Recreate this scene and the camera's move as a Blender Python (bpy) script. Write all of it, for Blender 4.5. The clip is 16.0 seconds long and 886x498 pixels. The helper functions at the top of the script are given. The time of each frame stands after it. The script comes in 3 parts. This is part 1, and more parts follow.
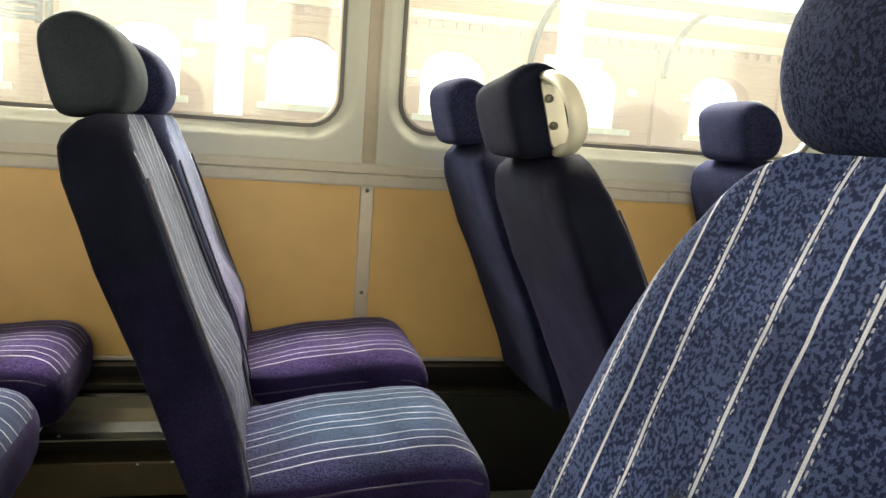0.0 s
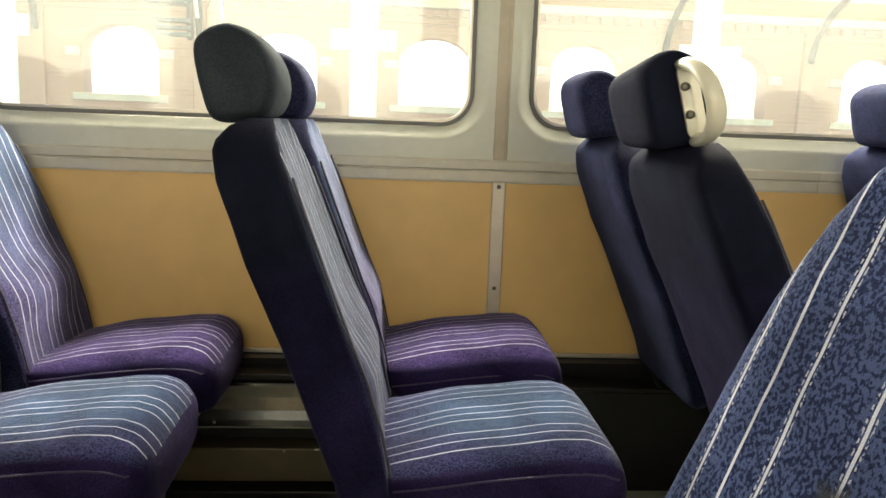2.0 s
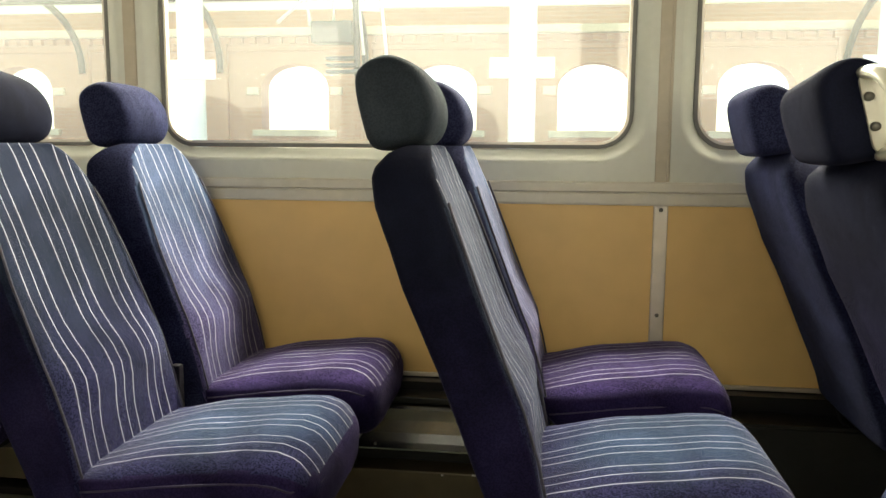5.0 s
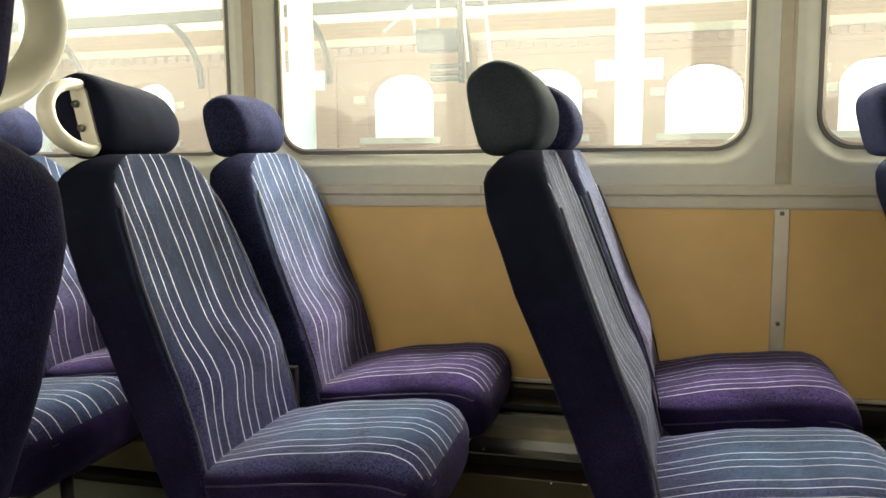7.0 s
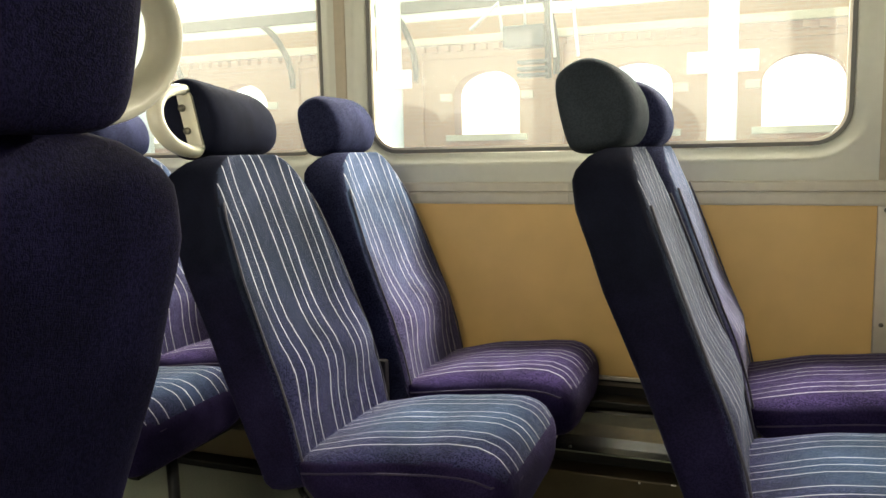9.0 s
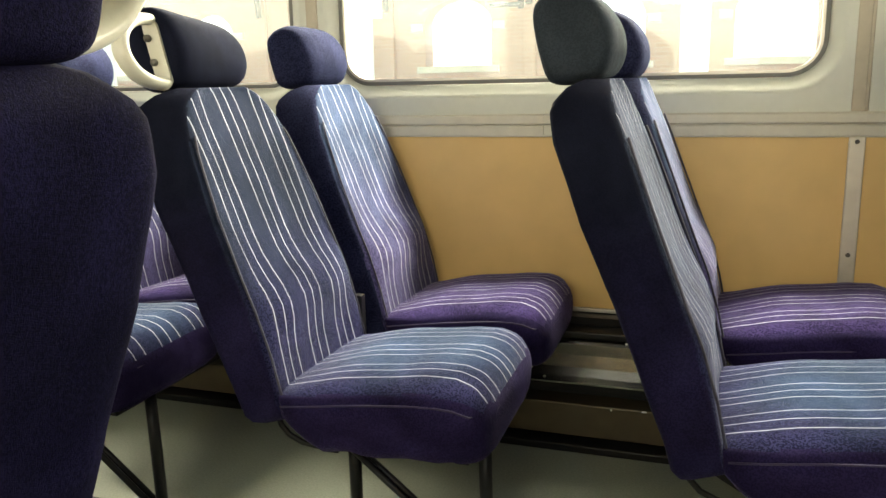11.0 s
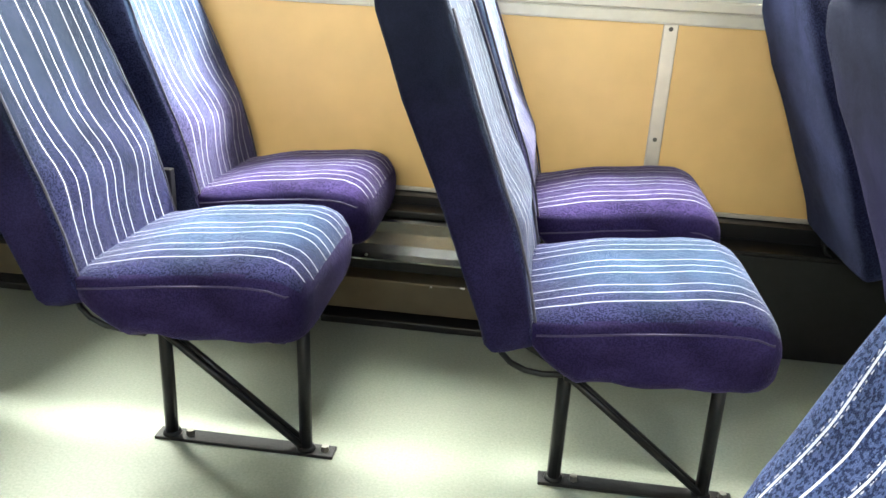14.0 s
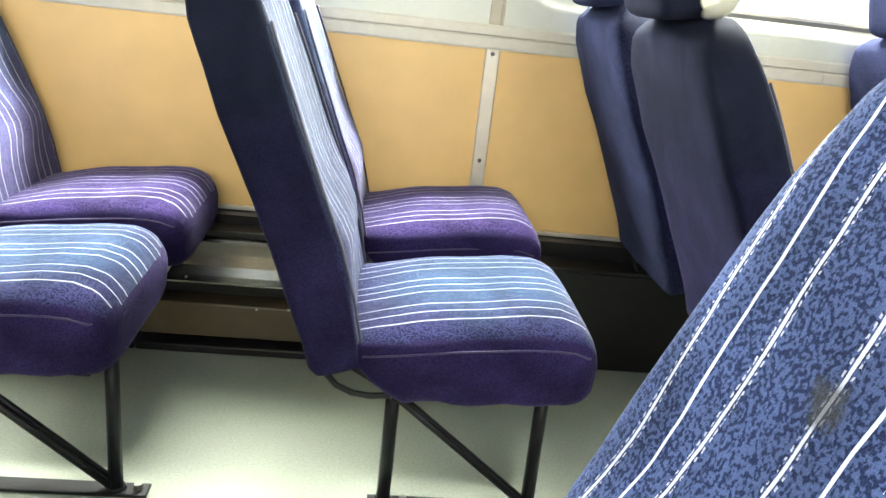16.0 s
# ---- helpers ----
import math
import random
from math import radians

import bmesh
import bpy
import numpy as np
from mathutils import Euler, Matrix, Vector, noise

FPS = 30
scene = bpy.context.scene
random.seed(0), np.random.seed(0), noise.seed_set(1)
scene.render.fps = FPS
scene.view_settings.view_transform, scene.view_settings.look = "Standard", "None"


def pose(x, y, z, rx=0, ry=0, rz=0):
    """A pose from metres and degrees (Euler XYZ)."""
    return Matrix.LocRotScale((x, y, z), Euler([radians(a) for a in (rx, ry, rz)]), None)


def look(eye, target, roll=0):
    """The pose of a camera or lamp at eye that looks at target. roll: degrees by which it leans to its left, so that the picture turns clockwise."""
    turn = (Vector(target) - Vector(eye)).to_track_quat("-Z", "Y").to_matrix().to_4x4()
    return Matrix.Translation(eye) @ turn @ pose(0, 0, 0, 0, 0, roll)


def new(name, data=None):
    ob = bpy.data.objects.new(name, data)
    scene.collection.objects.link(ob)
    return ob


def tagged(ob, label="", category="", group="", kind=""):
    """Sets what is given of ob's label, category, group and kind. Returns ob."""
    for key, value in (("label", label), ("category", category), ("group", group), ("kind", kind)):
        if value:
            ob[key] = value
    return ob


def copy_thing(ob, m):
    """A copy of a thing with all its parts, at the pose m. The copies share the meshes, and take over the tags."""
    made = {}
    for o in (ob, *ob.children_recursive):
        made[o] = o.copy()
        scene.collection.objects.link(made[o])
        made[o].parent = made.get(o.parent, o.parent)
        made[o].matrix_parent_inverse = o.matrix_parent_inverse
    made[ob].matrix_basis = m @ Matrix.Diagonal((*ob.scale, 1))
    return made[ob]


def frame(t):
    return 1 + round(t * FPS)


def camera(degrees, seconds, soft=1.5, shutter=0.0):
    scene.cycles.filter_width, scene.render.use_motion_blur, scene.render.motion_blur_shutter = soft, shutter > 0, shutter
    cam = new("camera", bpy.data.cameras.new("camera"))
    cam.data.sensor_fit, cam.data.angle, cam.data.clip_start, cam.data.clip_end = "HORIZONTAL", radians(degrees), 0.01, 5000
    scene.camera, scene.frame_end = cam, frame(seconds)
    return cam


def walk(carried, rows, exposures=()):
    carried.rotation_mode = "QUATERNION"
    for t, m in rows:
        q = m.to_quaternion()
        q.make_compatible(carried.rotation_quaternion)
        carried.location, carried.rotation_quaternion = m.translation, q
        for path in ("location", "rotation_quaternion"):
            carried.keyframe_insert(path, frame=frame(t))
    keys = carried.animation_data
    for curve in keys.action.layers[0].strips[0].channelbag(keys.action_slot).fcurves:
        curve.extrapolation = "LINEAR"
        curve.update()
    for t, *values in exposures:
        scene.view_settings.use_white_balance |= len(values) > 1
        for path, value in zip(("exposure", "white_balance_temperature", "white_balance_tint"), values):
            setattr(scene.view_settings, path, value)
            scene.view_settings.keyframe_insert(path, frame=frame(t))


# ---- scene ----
cam = camera(58.4, 16.0)
PATH = [
    (0, (-0.304, -2.147, 0.996), (0.168, -0.226, 0.701), 4.2),
    (0.5, (-0.307, -2.154, 0.991), (0.103, -0.219, 0.696), 3.9),
    (1, (-0.306, -2.156, 0.991), (0.016, -0.208, 0.671), 3.3),
    (1.5, (-0.303, -2.152, 0.995), (-0.101, -0.188, 0.672), 2.3),
    (2, (-0.309, -2.16, 0.989), (-0.162, -0.191, 0.674), 2.2),
    (2.5, (-0.315, -2.165, 0.986), (-0.222, -0.193, 0.668), 2.4),
    (3, (-0.315, -2.163, 0.987), (-0.284, -0.188, 0.671), 2.1),
    (3.5, (-0.309, -2.151, 0.992), (-0.357, -0.175, 0.682), 1.3),
    (4, (-0.308, -2.147, 0.991), (-0.414, -0.171, 0.698), 1.1),
    (6.5, (-0.294, -2.151, 0.975), (-0.759, -0.219, 0.745), -0.6),
    (7, (-0.316, -2.15, 0.983), (-0.826, -0.231, 0.74), -0.6),
    (7.5, (-0.311, -2.156, 0.982), (-0.919, -0.265, 0.746), -1.2),
    (8, (-0.315, -2.161, 0.988), (-1.014, -0.302, 0.753), -1.6),
    (10.5, (-0.313, -2.182, 0.984), (-1.03, -0.339, 0.687), -1.3),
    (11, (-0.324, -2.171, 0.986), (-0.966, -0.323, 0.573), -1.3),
    (11.5, (-0.317, -2.164, 0.987), (-0.922, -0.325, 0.485), -1.5),
    (12, (-0.324, -2.159, 0.979), (-0.881, -0.322, 0.42), -1.2),
    (12.5, (-0.311, -2.165, 0.979), (-0.827, -0.344, 0.332), -0.7),
    (13, (-0.316, -2.142, 0.97), (-0.7, -0.308, 0.27), 0.9),
    (13.5, (-0.315, -2.134, 0.973), (-0.603, -0.282, 0.274), 2.1),
    (14, (-0.319, -2.128, 0.971), (-0.52, -0.265, 0.272), 3.1),
    (14.5, (-0.32, -2.124, 0.973), (-0.448, -0.254, 0.277), 3.6),
    (15, (-0.316, -2.118, 0.967), (-0.331, -0.239, 0.283), 4.9),
    (15.5, (-0.313, -2.113, 0.966), (-0.235, -0.222, 0.32), 5.4),
    (16, (-0.302, -2.107, 0.965), (-0.095, -0.217, 0.346), 6.6),
]
EXPOSURES = [(0.0, 2.5, 7500, 4), (4.0, 2.25, 7450, 4), (8.0, 2.15, 7450, 4), (10.5, 2.4, 7450, 4), (11.0, 2.62, 7400, 3), (11.5, 3.1, 7100, 3), (12.5, 3.65, 6300, 3), (16.0, 3.82, 6200, 3)]
walk(cam, [(t, look(eye, target, roll)) for t, eye, target, roll in PATH], EXPOSURES)

# ---- light ----
world = bpy.data.worlds.new("sky")
scene.world = world
world.use_nodes = True
wn = world.node_tree
sky = wn.nodes.new("ShaderNodeTexSky")
sky.sky_type, sky.sun_disc = "NISHITA", False
sky.sun_elevation, sky.sun_rotation = radians(80), radians(155)
sky.air_density, sky.dust_density = 1.0, 1.0
wn.nodes["Background"].inputs["Strength"].default_value = 0.15
wn.links.new(sky.outputs[0], wn.nodes["Background"].inputs["Color"])
sun = new("sun", bpy.data.lights.new("sun", "SUN"))
sun.data.energy, sun.data.angle, sun.data.color = 2.9, radians(4), (1.0, 0.94, 0.86)
sun.matrix_world = look((0, 0, 0), (-0.08, 0.17, -1.1))


def window_lamp(x, y, z, width, height, toward, watts, spread=180):
    lamp = new("window_light", bpy.data.lights.new("window_light", "AREA"))
    lamp.data.shape, lamp.data.size, lamp.data.size_y = "RECTANGLE", width, height
    lamp.data.energy, lamp.data.color = watts, (1.0, 0.96, 0.87)
    lamp.data.spread = radians(spread)
    lamp.matrix_world = look((x, y, z), (x + toward[0], y + toward[1], z + toward[2]))


# Added area lamps boost sky light: north outside the glass, south in the openings.
for k in range(-3, 2):
    window_lamp(-0.008 + 1.47 * (k + 0.5), 0.42, 1.74, 1.25, 0.22, (-0.12, -1.0, -0.95), 13.0, 125)
    window_lamp(-0.008 + 1.47 * (k + 0.5), -2.67, 1.36, 1.25, 0.70, (0.0, 1.0, -0.10), 1.15, 105)


# ---- small tools ----
def link(bm, name, mats, parent=None, smooth=True, label=""):
    me = bpy.data.meshes.new(name)
    bmesh.ops.recalc_face_normals(bm, faces=bm.faces)
    for f in bm.faces:
        f.smooth = smooth
    bm.to_mesh(me)
    bm.free()
    for m in mats if isinstance(mats, (list, tuple)) else [mats]:
        me.materials.append(m)
    ob = new(name, me)
    if parent:
        ob.parent = parent
    if label:
        tagged(ob, label)
    return ob


def part(name, bm, material, parent, label="", smooth=True):
    return link(bm, name, material, parent, smooth, label)


def loft(bm, rings, cap=True, closed=True):
    vs = [[bm.verts.new(p) for p in r] for r in rings]
    n = len(rings[0])
    for a, b in zip(vs, vs[1:]):
        for i in range(n if closed else n - 1):
            j = (i + 1) % n
            bm.faces.new((a[i], a[j], b[j], b[i]))
    if cap:
        bm.faces.new(vs[0][::-1])
        bm.faces.new(vs[-1])
    return vs


def box(bm, x0, x1, y0, y1, z0, z1, bevel=0.0):
    g = bmesh.ops.create_cube(bm, size=1, matrix=Matrix.LocRotScale(((x0 + x1) / 2, (y0 + y1) / 2, (z0 + z1) / 2), None, (abs(x1 - x0), abs(y1 - y0), abs(z1 - z0))))
    if bevel:
        es = list({e for v in g["verts"] for e in v.link_edges})
        bmesh.ops.bevel(bm, geom=es, offset=bevel, segments=2, profile=0.5, affect="EDGES")
    return bm


def boxed(*a):
    return box(bmesh.new(), *a)


def tube(bm, pts, r, n=10, rx=None, closed=False):
    """A pipe along pts; rx: a second radius along the world's x."""
    pts = [Vector(p) for p in pts]
    rings = []
    up = None
    for i, p in enumerate(pts):
        a = pts[(i - 1) % len(pts)] if closed or i else p
        b = pts[(i + 1) % len(pts)] if closed or i < len(pts) - 1 else p
        d = (b - a).normalized()
        if up is None:
            up = Vector((1, 0, 0)) if abs(d.x) < 0.9 else Vector((0, 1, 0))
        u = (up - d * up.dot(d)).normalized()
        v = d.cross(u)
        up = u
        rings.append([p + u * (rx or r) * math.cos(2 * math.pi * k / n) + v * r * math.sin(2 * math.pi * k / n) for k in range(n)])
    if closed:
        rings.append(rings[0])
        loft(bm, rings, cap=False)
        bmesh.ops.remove_doubles(bm, verts=bm.verts, dist=1e-6)
    else:
        loft(bm, rings)
    return bm


def disc(bm, centre, axis, r, depth, n=14):
    m = Matrix.Translation(centre) @ Vector(axis).to_track_quat("Z", "Y").to_matrix().to_4x4()
    bmesh.ops.create_cone(bm, cap_ends=True, segments=n, radius1=r, radius2=r * 0.85, depth=depth, matrix=m)
    return bm


def sup(c, e):
    return math.copysign(abs(c) ** (2.0 / e), c)


def lerp(table, v):
    return float(np.interp(v, [a for a, _ in table], [b for _, b in table]))


def smoothed(pts, per=5):
    """A closed Catmull-Rom curve through points of two numbers."""
    out, n = [], len(pts)
    for i in range(n):
        p0, p1, p2, p3 = (np.array(pts[(i + k - 1) % n], float) for k in range(4))
        for k in range(per):
            t = k / per
            out.append(tuple(0.5 * (2 * p1 + (p2 - p0) * t + (2 * p0 - 5 * p1 + 4 * p2 - p3) * t * t + (3 * p1 - p0 - 3 * p2 + p3) * t ** 3)))
    return out


def rounded(x0, x1, z0, z1, r, seg=8):
    pts = []
    for cx, cz, a0 in ((x1 - r, z1 - r, 0), (x0 + r, z1 - r, 90), (x0 + r, z0 + r, 180), (x1 - r, z0 + r, 270)):
        for k in range(seg + 1):
            a = radians(a0 + 90 * k / seg)
            pts.append((cx + r * math.cos(a), cz + r * math.sin(a)))
    return pts


def holed(bm, inner, rect, y):
    """A flat plate in the plane y with the outer rectangle rect and the hole inner."""
    x0, x1, z0, z1 = rect
    cx, cz = sum(p[0] for p in inner) / len(inner), sum(p[1] for p in inner) / len(inner)
    items = [(math.atan2(b - cz, a - cx), (a, b)) for a, b in inner]
    items.sort()
    angles = [a for a, _ in items]
    for px, pz in ((x0, z0), (x1, z0), (x1, z1), (x0, z1)):
        a = math.atan2(pz - cz, px - cx)
        k = np.searchsorted(angles, a)
        p, q = items[(k - 1) % len(items)][1], items[k % len(items)][1]
        d = (math.cos(a), math.sin(a))
        ex, ez = q[0] - p[0], q[1] - p[1]
        den = d[0] * ez - d[1] * ex
        t = ((p[0] - cx) * ez - (p[1] - cz) * ex) / den
        items.insert(k, (a, (cx + d[0] * t, cz + d[1] * t)))
        angles.insert(k, a)
    ring_i, ring_o = [], []
    for a, p in items:
        d = (math.cos(a), math.sin(a))
        t = min(((x1 if d[0] > 0 else x0) - cx) / d[0] if abs(d[0]) > 1e-9 else 1e9, ((z1 if d[1] > 0 else z0) - cz) / d[1] if abs(d[1]) > 1e-9 else 1e9)
        ring_i.append((p[0], y, p[1]))
        ring_o.append((cx + d[0] * t, y, cz + d[1] * t))
    return ring_i, ring_o


# ---- materials ----
def material(name, colour, rough=0.6, metal=0.0, sheen=0.0, grain=40.0, vary=0.15, bump=0.15, bump_scale=300.0, stain=3.0, coat=0.0):
    m = bpy.data.materials.new(name)
    m.use_nodes = True
    nt, N, L = m.node_tree, m.node_tree.nodes, m.node_tree.links
    b = N["Principled BSDF"]
    b.inputs["Roughness"].default_value, b.inputs["Metallic"].default_value = rough, metal
    b.inputs["Sheen Weight"].default_value = sheen
    b.inputs["Sheen Roughness"].default_value = 0.4
    b.inputs["Coat Weight"].default_value = coat
    co = N.new("ShaderNodeTexCoord")
    n1, n2, n3 = (N.new("ShaderNodeTexNoise") for _ in range(3))
    for n, s in ((n1, grain), (n2, stain), (n3, bump_scale)):
        n.inputs["Scale"].default_value = s
        n.inputs["Detail"].default_value = 4
        L.new(co.outputs["Object"], n.inputs["Vector"])
    mix = N.new("ShaderNodeMath")
    mix.operation = "ADD"
    L.new(n1.outputs["Fac"], mix.inputs[0])
    L.new(n2.outputs["Fac"], mix.inputs[1])
    ramp = N.new("ShaderNodeMapRange")
    ramp.inputs["From Min"].default_value, ramp.inputs["From Max"].default_value = 0.6, 1.4
    ramp.inputs["To Min"].default_value, ramp.inputs["To Max"].default_value = 1 - vary, 1 + vary
    L.new(mix.outputs[0], ramp.inputs["Value"])
    mul = N.new("ShaderNodeVectorMath")
    mul.operation = "SCALE"
    mul.inputs[0].default_value = colour
    L.new(ramp.outputs[0], mul.inputs["Scale"])
    L.new(mul.outputs[0], b.inputs["Base Color"])
    bp = N.new("ShaderNodeBump")
    bp.inputs["Strength"].default_value, bp.inputs["Distance"].default_value = bump, 0.002
    L.new(n3.outputs["Fac"], bp.inputs["Height"])
    L.new(bp.outputs[0], b.inputs["Normal"])
    rr = N.new("ShaderNodeMapRange")
    rr.inputs["To Min"].default_value, rr.inputs["To Max"].default_value = max(0.02, rough - 0.1), min(1, rough + 0.1)
    L.new(n2.outputs["Fac"], rr.inputs["Value"])
    L.new(rr.outputs[0], b.inputs["Roughness"])
    return m


def moquette(name, striped, dark=(0.009, 0.011, 0.033), light=(0.050, 0.063, 0.138), sheen=0.28, tint=(0.62, 0.66, 0.92), spot=None, bleached=None, worn=None, thread=0.00145, pitch=0.033, repeat=0.134, sway=0.018, dotted=0.62, speck=310):
    """Cut-pile seat cloth: dark and mid blue flecks; the woven lines run along the seat's depth and height."""
    m = material(name, (0.1, 0.1, 0.1), 0.9, sheen=sheen, bump=0.5, bump_scale=700)
    N, L = m.node_tree.nodes, m.node_tree.links
    b = N["Principled BSDF"]
    b.inputs["Sheen Tint"].default_value = (*tint, 1)
    b.inputs["Sheen Roughness"].default_value = 0.27
    b.inputs["Specular IOR Level"].default_value = 0.03
    co = N.new("ShaderNodeTexCoord")

    def math_(op, a, c=None, d=None):
        n = N.new("ShaderNodeMath")
        n.operation = op
        for i, v in enumerate((a, c, d)):
            if v is None:
                continue
            if isinstance(v, (int, float)):
                n.inputs[i].default_value = v
            else:
                L.new(v, n.inputs[i])
        return n.outputs[0]

    fleck = N.new("ShaderNodeTexNoise")
    fleck.inputs["Scale"].default_value, fleck.inputs["Detail"].default_value = speck, 2
    L.new(co.outputs["Object"], fleck.inputs["Vector"])
    broad = N.new("ShaderNodeTexNoise")
    broad.inputs["Scale"].default_value, broad.inputs["Detail"].default_value = 9, 3
    L.new(co.outputs["Object"], broad.inputs["Vector"])
    f = math_("ADD", fleck.outputs["Fac"], math_("MULTIPLY", math_("SUBTRACT", broad.outputs["Fac"], 0.5), 0.25))
    ramp = N.new("ShaderNodeValToRGB")
    ramp.color_ramp.elements[0].position, ramp.color_ramp.elements[1].position = 0.44, 0.54
    ramp.color_ramp.elements[0].color, ramp.color_ramp.elements[1].color = (*dark, 1), (*light, 1)
    L.new(f, ramp.inputs[0])
    out = ramp.outputs[0]
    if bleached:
        # The upper seat gets a second tone, imitating the light's shift in hue.
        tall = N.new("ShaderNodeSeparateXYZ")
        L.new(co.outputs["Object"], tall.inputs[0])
        upper_mask = N.new("ShaderNodeMapRange")
        upper_mask.inputs["From Min"].default_value, upper_mask.inputs["From Max"].default_value = bleached[1], bleached[2]
        L.new(math_("ADD", tall.outputs["Z"], math_("MULTIPLY", math_("SUBTRACT", broad.outputs["Fac"], 0.5), 0.25)), upper_mask.inputs["Value"])
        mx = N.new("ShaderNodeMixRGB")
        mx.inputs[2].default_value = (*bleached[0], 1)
        L.new(math_("MULTIPLY", upper_mask.outputs[0], 0.8), mx.inputs[0])
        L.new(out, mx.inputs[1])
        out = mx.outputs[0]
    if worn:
        # Blue-green patch in the middle of the seat imitates sky light there.
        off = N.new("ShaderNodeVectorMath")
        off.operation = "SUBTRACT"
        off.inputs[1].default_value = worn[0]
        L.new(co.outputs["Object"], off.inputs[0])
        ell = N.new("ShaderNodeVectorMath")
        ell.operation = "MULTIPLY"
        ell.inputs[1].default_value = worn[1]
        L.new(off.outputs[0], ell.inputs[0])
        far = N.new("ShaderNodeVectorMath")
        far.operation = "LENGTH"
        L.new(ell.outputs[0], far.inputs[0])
        lit_mask = N.new("ShaderNodeMapRange")
        lit_mask.interpolation_type = "SMOOTHSTEP"
        lit_mask.inputs["From Min"].default_value, lit_mask.inputs["From Max"].default_value = 1.15, 0.35
        L.new(math_("ADD", far.outputs["Value"], math_("MULTIPLY", math_("SUBTRACT", broad.outputs["Fac"], 0.5), 0.7)), lit_mask.inputs["Value"])
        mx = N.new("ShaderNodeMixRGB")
        L.new(math_("MULTIPLY", lit_mask.outputs[0], 0.75), mx.inputs[0])
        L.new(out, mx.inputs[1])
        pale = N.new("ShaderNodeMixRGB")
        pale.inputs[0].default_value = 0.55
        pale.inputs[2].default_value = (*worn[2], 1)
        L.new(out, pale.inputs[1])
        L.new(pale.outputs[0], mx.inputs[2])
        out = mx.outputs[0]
    if striped:
        sep = N.new("ShaderNodeSeparateXYZ")
        L.new(co.outputs["Object"], sep.inputs[0])
        wob = N.new("ShaderNodeTexNoise")
        wob.inputs["Scale"].default_value, wob.inputs["Detail"].default_value = 7, 2
        L.new(co.outputs["Object"], wob.inputs["Vector"])
        y = math_("ADD", sep.outputs["Y"], math_("MULTIPLY", math_("SUBTRACT", wob.outputs["Fac"], 0.5), sway))
        a = math_("SUBTRACT", math_("FLOORED_MODULO", math_("ADD", y, repeat / 2), repeat), repeat / 2)
        s = math_("ABSOLUTE", math_("SUBTRACT", math_("FLOORED_MODULO", math_("ADD", a, pitch / 2), pitch), pitch / 2))
        inside = math_("MULTIPLY", math_("LESS_THAN", math_("ABSOLUTE", a), pitch * 1.4), math_("LESS_THAN", math_("ABSOLUTE", y), repeat * 1.5))
        line = math_("LESS_THAN", s, thread)
        along = math_("ADD", sep.outputs["X"], sep.outputs["Z"])
        cell = N.new("ShaderNodeTexNoise")
        cell.inputs["Scale"].default_value, cell.inputs["Detail"].default_value = 420, 0
        L.new(co.outputs["Object"], cell.inputs["Vector"])
        dots = math_("GREATER_THAN", math_("ADD", math_("MULTIPLY", math_("SINE", math_("MULTIPLY", along, 1500)), 0.16), cell.outputs["Fac"]), 0.54)
        beside = math_("MULTIPLY", math_("GREATER_THAN", s, 0.0029), math_("LESS_THAN", s, 0.0046))
        fringe = math_("MULTIPLY", math_("MULTIPLY", beside, dots), math_("GREATER_THAN", math_("ABSOLUTE", a), 0.016))
        sel = math_("MULTIPLY", math_("MAXIMUM", line, math_("MULTIPLY", fringe, dotted)), inside)
        mx = N.new("ShaderNodeMixRGB")
        mx.inputs[2].default_value = (0.46, 0.47, 0.54, 1)
        L.new(math_("MULTIPLY", sel, 0.92), mx.inputs[0])
        L.new(out, mx.inputs[1])
        out = mx.outputs[0]
    if spot:
        # a small brown spill
        near = N.new("ShaderNodeVectorMath")
        near.operation = "DISTANCE"
        near.inputs[1].default_value = spot
        L.new(co.outputs["Object"], near.inputs[0])
        rag = N.new("ShaderNodeTexNoise")
        rag.inputs["Scale"].default_value, rag.inputs["Detail"].default_value = 90, 3
        L.new(co.outputs["Object"], rag.inputs["Vector"])
        edge = N.new("ShaderNodeMapRange")
        edge.inputs["From Min"].default_value, edge.inputs["From Max"].default_value = 0.019, 0.008
        edge.inputs["To Max"].default_value = 0.75
        L.new(math_("ADD", near.outputs["Value"], math_("MULTIPLY", math_("SUBTRACT", rag.outputs["Fac"], 0.5), 0.03)), edge.inputs["Value"])
        mx = N.new("ShaderNodeMixRGB")
        mx.inputs[2].default_value = (0.030, 0.030, 0.028, 1)
        L.new(edge.outputs[0], mx.inputs[0])
        L.new(out, mx.inputs[1])
        out = mx.outputs[0]
    # brushed nap: soft paler and deeper patches
    nap = N.new("ShaderNodeTexNoise")
    nap.inputs["Scale"].default_value, nap.inputs["Detail"].default_value = 6.5, 5
    nap.inputs["Distortion"].default_value = 0.8
    L.new(co.outputs["Object"], nap.inputs["Vector"])
    nr = N.new("ShaderNodeMapRange")
    nr.inputs["From Min"].default_value, nr.inputs["From Max"].default_value = 0.3, 0.7
    nr.inputs["To Min"].default_value, nr.inputs["To Max"].default_value = 0.60, 1.46
    L.new(nap.outputs["Fac"], nr.inputs["Value"])
    sc = N.new("ShaderNodeVectorMath")
    sc.operation = "SCALE"
    L.new(out, sc.inputs[0])
    L.new(nr.outputs[0], sc.inputs["Scale"])
    L.new(sc.outputs[0], b.inputs["Base Color"])
    # soft dents and brushed tufts in the pile
    tuft, dent = N.new("ShaderNodeTexNoise"), N.new("ShaderNodeBump")
